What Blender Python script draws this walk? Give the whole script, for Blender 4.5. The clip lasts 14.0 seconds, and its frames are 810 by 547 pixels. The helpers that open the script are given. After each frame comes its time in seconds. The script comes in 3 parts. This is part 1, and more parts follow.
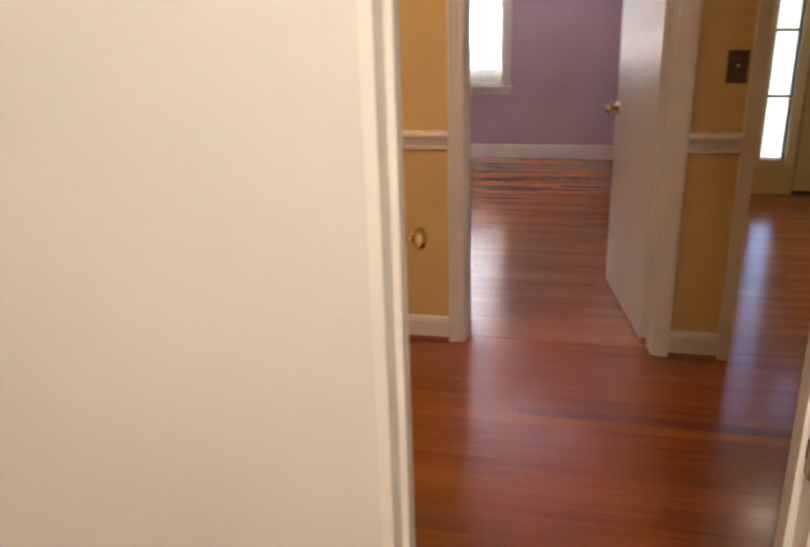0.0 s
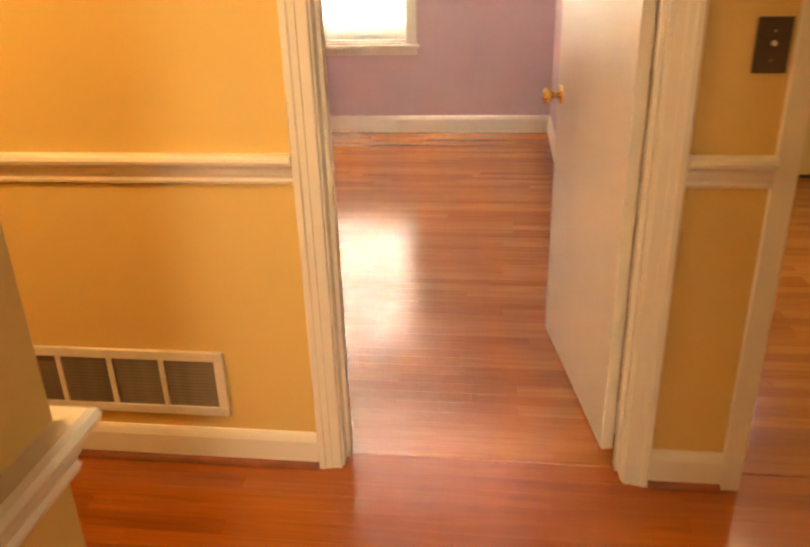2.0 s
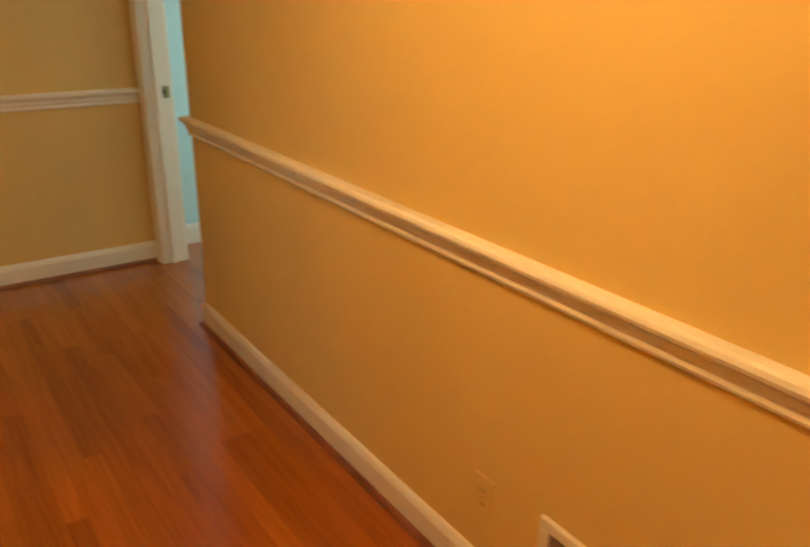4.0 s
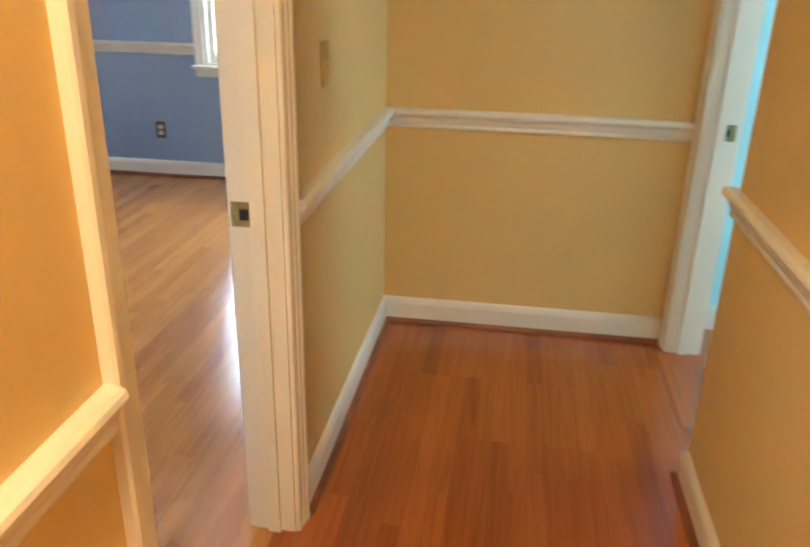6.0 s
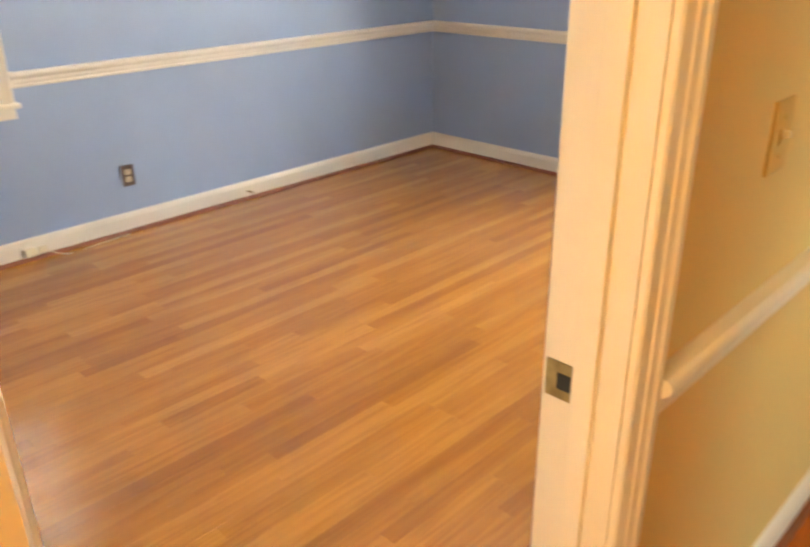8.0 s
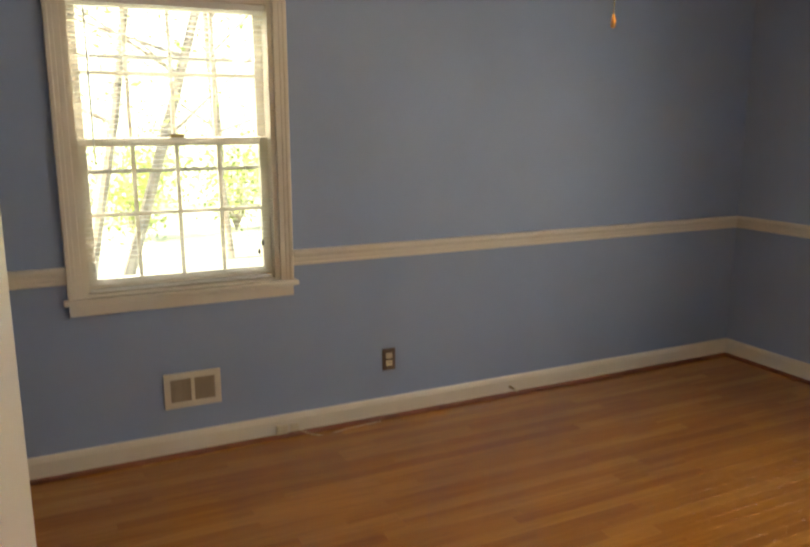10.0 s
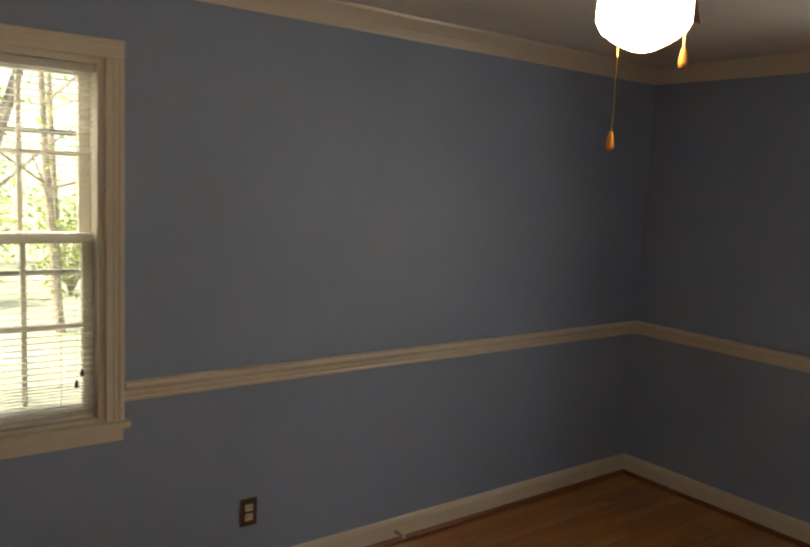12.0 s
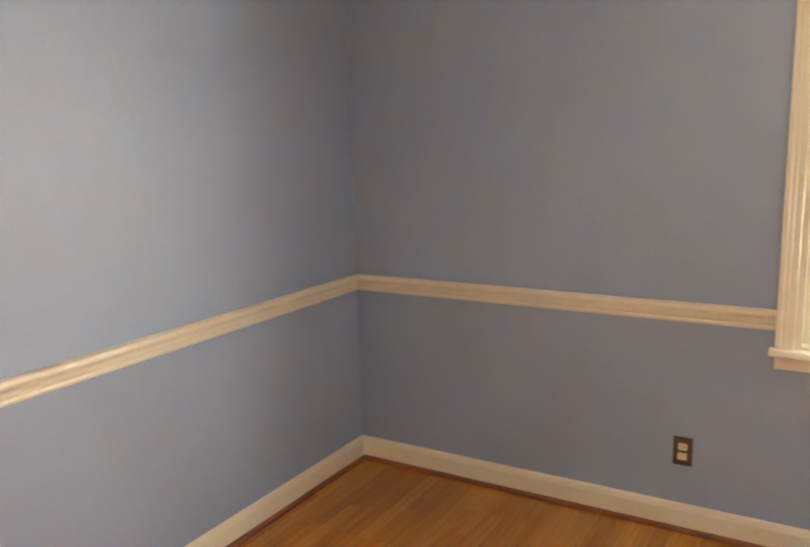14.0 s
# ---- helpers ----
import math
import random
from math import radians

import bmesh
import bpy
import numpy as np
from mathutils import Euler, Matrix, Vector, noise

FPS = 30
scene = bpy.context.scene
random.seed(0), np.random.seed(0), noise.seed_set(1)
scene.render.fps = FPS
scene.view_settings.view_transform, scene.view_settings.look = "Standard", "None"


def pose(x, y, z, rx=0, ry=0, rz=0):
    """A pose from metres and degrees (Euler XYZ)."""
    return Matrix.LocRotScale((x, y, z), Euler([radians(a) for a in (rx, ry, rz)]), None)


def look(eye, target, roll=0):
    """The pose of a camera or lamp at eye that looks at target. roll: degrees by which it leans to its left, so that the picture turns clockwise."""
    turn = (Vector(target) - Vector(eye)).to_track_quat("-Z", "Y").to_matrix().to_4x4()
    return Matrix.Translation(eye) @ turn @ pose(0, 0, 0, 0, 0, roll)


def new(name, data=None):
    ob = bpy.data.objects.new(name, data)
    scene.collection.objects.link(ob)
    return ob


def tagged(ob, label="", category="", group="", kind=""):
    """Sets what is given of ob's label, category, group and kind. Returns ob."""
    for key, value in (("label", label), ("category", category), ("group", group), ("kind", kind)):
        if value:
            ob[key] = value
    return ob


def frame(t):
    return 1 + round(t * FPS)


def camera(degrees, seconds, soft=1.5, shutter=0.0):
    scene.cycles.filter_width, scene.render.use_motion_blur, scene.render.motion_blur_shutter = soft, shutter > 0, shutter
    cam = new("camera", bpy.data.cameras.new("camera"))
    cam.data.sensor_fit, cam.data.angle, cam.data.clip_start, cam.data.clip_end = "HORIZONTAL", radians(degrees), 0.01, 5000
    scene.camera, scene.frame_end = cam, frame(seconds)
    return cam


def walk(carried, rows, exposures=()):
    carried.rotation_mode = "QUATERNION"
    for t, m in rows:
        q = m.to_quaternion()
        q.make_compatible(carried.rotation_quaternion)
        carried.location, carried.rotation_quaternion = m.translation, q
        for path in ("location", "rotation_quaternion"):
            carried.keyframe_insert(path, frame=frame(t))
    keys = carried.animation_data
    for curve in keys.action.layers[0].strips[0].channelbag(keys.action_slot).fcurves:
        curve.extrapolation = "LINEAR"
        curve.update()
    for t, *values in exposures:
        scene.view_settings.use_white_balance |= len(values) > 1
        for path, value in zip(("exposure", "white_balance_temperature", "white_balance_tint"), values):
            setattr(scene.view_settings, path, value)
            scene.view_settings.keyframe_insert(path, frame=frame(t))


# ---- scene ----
cam = camera(56.4, 14.0, soft=2.2, shutter=0.4)

EXPOSURES = [
    (0.0, 1.75, 5900, 16), (0.5, 1.85, 6500, 15), (1.0, 2.55, 7900, 11), (2.0, 2.85, 8500, 12), (3.5, 2.6, 8300, 15), (5.8, 3.35, 5800, 5), (7.0, 3.5, 5500, 7), (8.0, 3.75, 7400, 11),
    (8.7, 3.75, 8500, 13), (10.8, 1.35, 8600, 13), (12.0, 1.25, 8900, 14), (12.5, 2.3, 9300, 15), (13.0, 2.95, 9500, 15), (14.0, 3.45, 9400, 15),
]
PATH = [
    (0, (0.461, -3.012, 1.428), (0.019, -1.185, 0.745), -1.8),
    (0.5, (0.422, -2.659, 1.362), (0.219, -0.786, 0.688), -2.6),
    (1, (0.468, -2.328, 1.422), (0.331, -0.478, 0.675), -2.3),
    (1.5, (0.474, -2.045, 1.357), (0.274, -0.194, 0.625), -3.0),
    (2, (0.428, -1.733, 1.395), (0.183, 0.076, 0.580), -1.8),
    (2.5, (0.389, -1.415, 1.397), (-0.123, 0.323, 0.55), 0.9),
    (3, (0.278, -1.115, 1.469), (-0.646, 0.392, 0.533), -0.1),
    (3.5, (0.181, -1.092, 1.444), (-1.135, 0.215, 0.697), 4.0),
    (3.6, (0.128, -1.088, 1.445), (-1.236, 0.183, 0.721), 4.6),
    (3.7, (0.079, -1.076, 1.448), (-1.328, 0.149, 0.727), 3.7),
    (5.8, (-0.945, -0.624, 1.445), (-2.792, -0.752, 0.687), 1.2),
    (6, (-1.055, -0.587, 1.447), (-2.887, -0.848, 0.689), 1.3),
    (6.5, (-1.331, -0.532, 1.454), (-3.074, -1.136, 0.68), -0.1),
    (7, (-1.615, -0.663, 1.433), (-3.27, -1.458, 0.639), 1.2),
    (7.5, (-1.739, -0.749, 1.46), (-3.295, -1.699, 0.638), 3.7),
    (8, (-1.835, -0.706, 1.489), (-3.127, -1.985, 0.674), -0.8),
    (8.5, (-2.010, -0.725, 1.484), (-3.016, -2.266, 0.700), -1.5),
    (8.7, (-2.071, -0.755, 1.465), (-2.975, -2.375, 0.718), -1.0),
    (10.8, (-2.045, -1.455, 1.645), (-2.957, -3.220, 1.412), 0.7),
    (11, (-2.102, -1.516, 1.679), (-3.049, -3.264, 1.463), 0.9),
    (11.5, (-2.26, -1.688, 1.703), (-3.314, -3.371, 1.468), 2.1),
    (12, (-2.323, -1.867, 1.688), (-3.512, -3.456, 1.441), 2.7),
    (12.5, (-2.381, -1.987, 1.645), (-3.686, -3.474, 1.351), 2.4),
    (13, (-2.560, -2.120, 1.632), (-3.943, -3.530, 1.310), -0.6),
    (13.5, (-2.77, -2.252, 1.613), (-4.256, -3.549, 1.282), -0.4),
    (14, (-3.13, -2.56, 1.569), (-4.821, -3.566, 1.209), -1.4),
]
walk(cam, [(t, look(eye, target, roll)) for t, eye, target, roll in PATH], EXPOSURES)

# ---- light ----
scene.view_settings.exposure = 0.0
world = bpy.data.worlds.new("sky")
scene.world = world
world.use_nodes = True
wn = world.node_tree
sky = wn.nodes.new("ShaderNodeTexSky")
sky.sky_type, sky.sun_disc = "NISHITA", False
sky.sun_elevation, sky.sun_rotation = radians(48), radians(95)
wn.links.new(sky.outputs[0], wn.nodes["Background"].inputs[0])
wn.nodes["Background"].inputs[1].default_value = 0.15


def lamp(name, kind, energy, colour, m, **more):
    data = bpy.data.lights.new(name, kind)
    data.energy, data.color = energy, colour
    for key, value in more.items():
        if key == "size":
            data.size = value
        if key == "size_y":
            data.shape, data.size_y = "RECTANGLE", value
        if key == "radius":
            data.shadow_soft_size = value
        if key == "angle":
            data.angle = value
    ob = new(name, data)
    ob.matrix_world = m
    return ob


# plan, in metres: the hall runs along x, its north wall stands on y = 0
HALL_S, HALL_W, N_END, RECESS = -1.10, -4.02, -3.06, 0.09
LAV_X1, LAV_Y, SEG_X = 0.79, 4.05, 1.085
SPUR_Y, SPUR_E = -2.07, 1.55
BW, BS, BE, BN = -6.06, -4.57, -1.10, -1.22
DOOR_H, CEIL, RAIL = 2.03, 2.37, 0.925
BLUE_D = (-2.645, -1.925)
LAV_D = (0.0, 0.775)
CYAN_D = (-3.925, -3.15)
START_D = (0.235, 0.745)
SPUR_W = -0.05
WIN_A = (-3.045, -2.185, 0.785, 2.045)
WIN_B = (-2.70, -1.84, 0.785, 2.045)
WIN_L = (-1.12, -0.27, 0.66, 1.95)

lamp("sun", "SUN", 5.0, (1, 0.95, 0.86), look((0, 0, 10), (-6.5, -0.6, 2.5)), angle=radians(0.6))
lamp("daylight_south_window", "AREA", 26, (0.92, 0.97, 1.0), look((-2.6, BS - 0.70, 2.75), (-3.0, BS + 1.6, 0.6)), size=1.1, size_y=0.9)
lamp("daylight_west_window", "AREA", 9, (0.90, 0.95, 1.0), look((BW - 0.158, -2.28, 1.4), (0, -2.28, 1.2)), size=0.85, size_y=1.2)
lamp("daylight_north_window", "AREA", 78, (1.0, 0.97, 0.98), look((-0.70, LAV_Y + 0.158, 1.35), (-0.7, 0, 1.0)), size=0.85, size_y=1.25)
# Fill lamp added out of view inside the living room; no window there.
lamp("entry_fill", "AREA", 6, (1.0, 0.90, 0.70), look((4.2, 1.6, 1.5), (1.0, 1.0, 1.0)), size=1.4, size_y=1.4)
lamp("entry_ceiling_lamp", "POINT", 0.8, (1.0, 0.84, 0.58), pose(1.88, 2.05, CEIL - 0.14), radius=0.09)
# Unseen cool lamp added to brighten the room behind the recess.
lamp("cyan_room_fill", "AREA", 4, (0.75, 0.93, 1.0), look((-3.3, 2.2, 1.5), (-3.4, 0, 1.0)), size=0.8, size_y=1.0)
lamp("hall_ceiling_lamp", "AREA", 3.7, (1.0, 0.68, 0.33), look((-1.0, -0.86, CEIL - 0.05), (-1.0, -0.80, 0)), size=0.30)
lamp("bath_ceiling_lamp", "AREA", 12.0, (1.0, 0.87, 0.70), look((0.70, -3.45, CEIL - 0.06), (0.05, -2.2, 1.0)), size=0.35)


# ---- materials ----
def material(name, colour, rough=0.5, metal=0.0, vary=0.06, bump=0.0, scale=6.0, fine=140.0, coat=0.0, second=None):
    m = bpy.data.materials.new(name)
    m.use_nodes = True
    t = m.node_tree
    b = t.nodes["Principled BSDF"]
    b.inputs["Roughness"].default_value, b.inputs["Metallic"].default_value = rough, metal
    b.inputs["Coat Weight"].default_value = coat
    co = t.nodes.new("ShaderNodeTexCoord")
    big, small = t.nodes.new("ShaderNodeTexNoise"), t.nodes.new("ShaderNodeTexNoise")
    big.inputs["Scale"].default_value, small.inputs["Scale"].default_value = scale, fine
    big.inputs["Detail"].default_value = 5
    for n in (big, small):
        t.links.new(co.outputs["Object"], n.inputs["Vector"])
    ramp = t.nodes.new("ShaderNodeMix")
    ramp.data_type = "RGBA"
    dark = second or tuple(c * (1 - 2 * vary) for c in colour)
    ramp.inputs[6].default_value, ramp.inputs[7].default_value = (*dark, 1), (*colour, 1)
    stretch = t.nodes.new("ShaderNodeMapRange")
    stretch.inputs[1].default_value, stretch.inputs[2].default_value = 0.3, 0.62
    t.links.new(big.outputs[0], stretch.inputs[0])
    t.links.new(stretch.outputs[0], ramp.inputs[0])
    t.links.new(ramp.outputs[2], b.inputs["Base Color"])
    rr = t.nodes.new("ShaderNodeMapRange")
    rr.inputs[3].default_value, rr.inputs[4].default_value = max(0.02, rough - 0.08), min(1, rough + 0.08)
    t.links.new(big.outputs[0], rr.inputs[0])
    t.links.new(rr.outputs[0], b.inputs["Roughness"])
    if bump:
        bp = t.nodes.new("ShaderNodeBump")
        bp.inputs["Strength"].default_value, bp.inputs["Distance"].default_value = bump, 0.002
        t.links.new(small.outputs[0], bp.inputs["Height"])
        t.links.new(bp.outputs[0], b.inputs["Normal"])
    return m


def wood_floor(name, light, mid, dark, rough):
    m = bpy.data.materials.new(name)
    m.use_nodes = True
    t = m.node_tree
    b = t.nodes["Principled BSDF"]
    info, geo = t.nodes.new("ShaderNodeObjectInfo"), t.nodes.new("ShaderNodeNewGeometry")
    add = t.nodes.new("ShaderNodeMath")
    add.operation = "ADD"
    t.links.new(info.outputs["Random"], add.inputs[0])
    t.links.new(geo.outputs["Random Per Island"], add.inputs[1])
    rnd = t.nodes.new("ShaderNodeMath")
    rnd.operation = "FRACT"
    t.links.new(add.outputs[0], rnd.inputs[0])
    pos = t.nodes.new("ShaderNodeVectorMath")
    pos.operation = "MULTIPLY_ADD"
    t.links.new(geo.outputs["Position"], pos.inputs[0])
    pos.inputs[1].default_value = (1, 1, 1)
    shift = t.nodes.new("ShaderNodeCombineXYZ")
    t.links.new(rnd.outputs[0], shift.inputs[2])
    far = t.nodes.new("ShaderNodeVectorMath")
    far.operation = "SCALE"
    far.inputs[3].default_value = 40
    t.links.new(shift.outputs[0], far.inputs[0])
    t.links.new(far.outputs[0], pos.inputs[2])
    stretch = t.nodes.new("ShaderNodeMapping")
    stretch.inputs["Scale"].default_value = (2.0, 45, 1)
    t.links.new(pos.outputs[0], stretch.inputs[0])
    grain = t.nodes.new("ShaderNodeTexNoise")
    grain.inputs["Scale"].default_value, grain.inputs["Detail"].default_value = 1.0, 6
    grain.inputs["Distortion"].default_value = 1.2
    t.links.new(stretch.outputs[0], grain.inputs["Vector"])
    blotch = t.nodes.new("ShaderNodeTexNoise")
    blotch.inputs["Scale"].default_value = 1.1
    t.links.new(geo.outputs["Position"], blotch.inputs["Vector"])
    tone = t.nodes.new("ShaderNodeValToRGB")
    e = tone.color_ramp.elements
    e[0].color, e[1].color = (*dark, 1), (*light, 1)
    e.new(0.07).color = (*[0.4 * a + 0.6 * c for a, c in zip(dark, mid)], 1)
    e.new(0.40).color = (*mid, 1)
    t.links.new(rnd.outputs[0], tone.inputs[0])
    mix = t.nodes.new("ShaderNodeMix")
    mix.data_type, mix.blend_type = "RGBA", "MULTIPLY"
    mix.inputs[0].default_value = 0.6
    gr = t.nodes.new("ShaderNodeValToRGB")
    gr.color_ramp.elements[0].position, gr.color_ramp.elements[1].position = 0.32, 0.6
    gr.color_ramp.elements[0].color, gr.color_ramp.elements[1].color = (0.62, 0.53, 0.46, 1), (1, 1, 1, 1)
    t.links.new(grain.outputs[0], gr.inputs[0])
    t.links.new(tone.outputs[0], mix.inputs[6])
    t.links.new(gr.outputs[0], mix.inputs[7])
    t.links.new(mix.outputs[2], b.inputs["Base Color"])
    rr = t.nodes.new("ShaderNodeMapRange")
    rr.inputs[3].default_value, rr.inputs[4].default_value = rough - 0.05, rough + 0.10
    t.links.new(blotch.outputs[0], rr.inputs[0])
    t.links.new(rr.outputs[0], b.inputs["Roughness"])
    b.inputs["Coat Weight"].default_value, b.inputs["Coat Roughness"].default_value = 0.4, 0.12
    return m


def glow(name, colour, strength):
    m = bpy.data.materials.new(name)
    m.use_nodes = True
    b = m.node_tree.nodes["Principled BSDF"]
    b.inputs["Base Color"].default_value = (0.9, 0.88, 0.82, 1)
    b.inputs["Emission Color"].default_value, b.inputs["Emission Strength"].default_value = (*colour, 1), strength
    return m


def clear_glass():
    m = bpy.data.materials.new("window_glass")
    m.use_nodes = True
    b = m.node_tree.nodes["Principled BSDF"]
    b.inputs["Transmission Weight"].default_value, b.inputs["Roughness"].default_value, b.inputs["IOR"].default_value = 1, 0.0, 1.45
    b.inputs["Base Color"].default_value = (0.97, 1, 0.98, 1)
    return m


YELLOW = material("yellow_wall_paint", (0.72, 0.505, 0.185), 0.55, vary=0.03, bump=0.06, scale=2.2, fine=420)
BLUE = material("blue_wall_paint", (0.31, 0.41, 0.59), 0.5, vary=0.04, bump=0.06, scale=1.8, fine=420)
LAVENDER = material("lavender_wall_paint", (0.62, 0.46, 0.50), 0.6, vary=0.04, bump=0.06, scale=2, fine=420)
CYAN = material("pale_cyan_wall_paint", (0.50, 0.74, 0.76), 0.6, vary=0.03, bump=0.05, scale=2, fine=420)
PALE = material("pale_yellow_wall_paint", (0.74, 0.62, 0.33), 0.6, vary=0.03, bump=0.05, scale=2, fine=420)
BATH = material("cream_wall_paint", (0.72, 0.68, 0.58), 0.6, vary=0.03, bump=0.05, scale=2, fine=420)
WHITE = material("cream_trim_paint", (0.78, 0.73, 0.62), 0.34, vary=0.015, scale=5)
DOORP = material("white_door_paint", (0.76, 0.72, 0.63), 0.36, vary=0.02, bump=0.02, scale=4, fine=70)
PALED = material("pale_yellow_door_paint", (0.76, 0.66, 0.42), 0.4, vary=0.03, bump=0.05, scale=4, fine=70)
CEILM = material("ceiling_paint", (0.78, 0.76, 0.71), 0.8, vary=0.03, bump=0.12, scale=3, fine=260)
BRASS = material("polished_brass", (0.80, 0.55, 0.20), 0.17, 1.0, vary=0.12, bump=0.03, scale=30)
DARKBRASS = material("tarnished_brass", (0.45, 0.33, 0.14), 0.32, 1.0, vary=0.2, bump=0.05, scale=40)
CHROME = material("chrome", (0.75, 0.74, 0.72), 0.15, 1.0, vary=0.05, scale=30)
BROWNP = material("brown_plate", (0.10, 0.065, 0.045), 0.35, vary=0.12, scale=30)
IVORY = material("ivory_plastic", (0.74, 0.66, 0.48), 0.35, vary=0.04, scale=30)
TANL = material("tan_louvre_enamel", (0.44, 0.35, 0.25), 0.45, vary=0.1, scale=25)
OCHRE = material("ochre_plate", (0.56, 0.36, 0.10), 0.35, vary=0.05, scale=30)
GREYP = material("grey_plastic", (0.40, 0.38, 0.35), 0.4, vary=0.06, scale=30)
# Real rubber parts, and the painted dark of holes and the vent duct.
BLACK = material("black_rubber_and_shade", (0.02, 0.018, 0.016), 0.6, vary=0.2, scale=20)
VENTM = material("cream_enamel", (0.74, 0.68, 0.55), 0.35, vary=0.05, scale=25)
LOUV = material("brown_louvre_enamel", (0.16, 0.10, 0.06), 0.45, vary=0.15, scale=25)
SHOE = material("stained_shoe_wood", (0.27, 0.085, 0.035), 0.35, vary=0.2, bump=0.1, scale=9, fine=80)
BLADE = material("dark_fan_wood", (0.12, 0.05, 0.025), 0.35, vary=0.25, bump=0.1, scale=12, fine=60)
BLINDM = material("white_blind_vinyl", (0.80, 0.80, 0.76), 0.42, vary=0.03, scale=12)
PULLW = material("amber_wood", (0.55, 0.26, 0.07), 0.35, vary=0.15, scale=60)
FLOOR_H = wood_floor("red_oak_floor", (0.43, 0.116, 0.018), (0.35, 0.086, 0.013), (0.25, 0.060, 0.012), 0.20)
FLOOR_L = wood_floor("brown_oak_floor", (0.52, 0.195, 0.048), (0.41, 0.135, 0.030), (0.35, 0.112, 0.027), 0.20)
FLOOR_B = wood_floor("honey_oak_floor", (0.58, 0.252, 0.046), (0.48, 0.190, 0.030), (0.37, 0.140, 0.024), 0.17)
GLASS = clear_glass()
BARK = material("tree_bark", (0.40, 0.34, 0.27), 0.9, vary=0.3, bump=0.6, scale=8, fine=40)
LEAF = material("leaves", (0.12, 0.18, 0.05), 0.55, vary=0.3, scale=3)
ln = LEAF.node_tree
through_light, blend = ln.nodes.new("ShaderNodeBsdfTranslucent"), ln.nodes.new("ShaderNodeMixShader")
through_light.inputs[0].default_value = (0.42, 0.55, 0.16, 1)
blend.inputs[0].default_value = 0.6
ln.links.new(ln.nodes["Principled BSDF"].outputs[0], blend.inputs[1])
ln.links.new(through_light.outputs[0], blend.inputs[2])
ln.links.new(blend.outputs[0], ln.nodes["Material Output"].inputs[0])
GRASS = material("lawn", (0.34, 0.40, 0.28), 0.9, vary=0.3, bump=0.4, scale=1.2, fine=30, second=(0.42, 0.45, 0.37))
SIDING = material("grey_siding", (0.45, 0.43, 0.42), 0.7, vary=0.08, scale=4)


# ---- builders ----
def finish(bm, smooth=False):
    bmesh.ops.recalc_face_normals(bm, faces=bm.faces)
    me = bpy.data.meshes.new("mesh")
    bm.to_mesh(me)
    bm.free()
    if smooth:
        me.polygons.foreach_set("use_smooth", [True] * len(me.polygons))
    return me


def part(name, bm, mat, parent=None, label="", smooth=False):
    me = finish(bm, smooth)
    me.materials.append(mat)
    ob = new(name, me)
    ob.parent = parent
    if label:
        ob["label"] = label
    return ob


def thing(name, m, label, category, group="", kind=""):
    ob = new(name)
    ob.empty_display_size = 0.1
    ob.matrix_world = m
    return tagged(ob, label, category, group, kind)


def box(bm, x0, y0, z0, x1, y1, z1, bevel=0.0):
    r = bmesh.ops.create_cube(bm, size=1)
    for v in r["verts"]:
        v.co = Vector((x0 + (v.co.x + 0.5) * (x1 - x0), y0 + (v.co.y + 0.5) * (y1 - y0), z0 + (v.co.z + 0.5) * (z1 - z0)))
    if bevel:
        es = {e for v in r["verts"] for e in v.link_edges}
        bmesh.ops.bevel(bm, geom=list(es), offset=bevel, segments=2, affect="EDGES", profile=0.6)
    return bm


def boxed(*args):
    return box(bmesh.new(), *args)


def lathe(profile, steps=28, axis="z"):
    """A turned solid; profile: (radius, height) pairs."""
    bm = bmesh.new()
    rings = []
    for r, h in profile:
        ring = []
        for i in range(steps):
            a = 2 * math.pi * i / steps
            p = (r * math.cos(a), r * math.sin(a), h)
            ring.append(bm.verts.new(p if axis == "z" else (p[2], p[0], p[1])))
        rings.append(ring)
    for a, b in zip(rings, rings[1:]):
        for i in range(steps):
            bm.faces.new((a[i], a[(i + 1) % steps], b[(i + 1) % steps], b[i]))
    bm.faces.new(rings[0])
    bm.faces.new(rings[-1])
    return bm


def sweep(profile, path):
    """A moulding: profile of (out, z) pairs, along plan points with the room on the left, mitred."""
    bm = bmesh.new()
    pts = [Vector(p) for p in path]
    rows = []
    for i, p in enumerate(pts):
        ns = []
        for a, b in ((i - 1, i), (i, i + 1)):
            if 0 <= a and b < len(pts):
                d = (pts[b] - pts[a]).normalized()
                ns.append(Vector((-d.y, d.x)))
        n = sum(ns, Vector((0, 0))).normalized()
        k = 1 / n.dot(ns[0])
        rows.append([bm.verts.new((p.x + n.x * k * o, p.y + n.y * k * o, z)) for o, z in profile])
    m = len(profile)
    for a, b in zip(rows, rows[1:]):
        for i in range(m):
            bm.faces.new((a[i], a[(i + 1) % m], b[(i + 1) % m], b[i]))
    bm.faces.new(rows[0])
    bm.faces.new(rows[-1])
    return bm


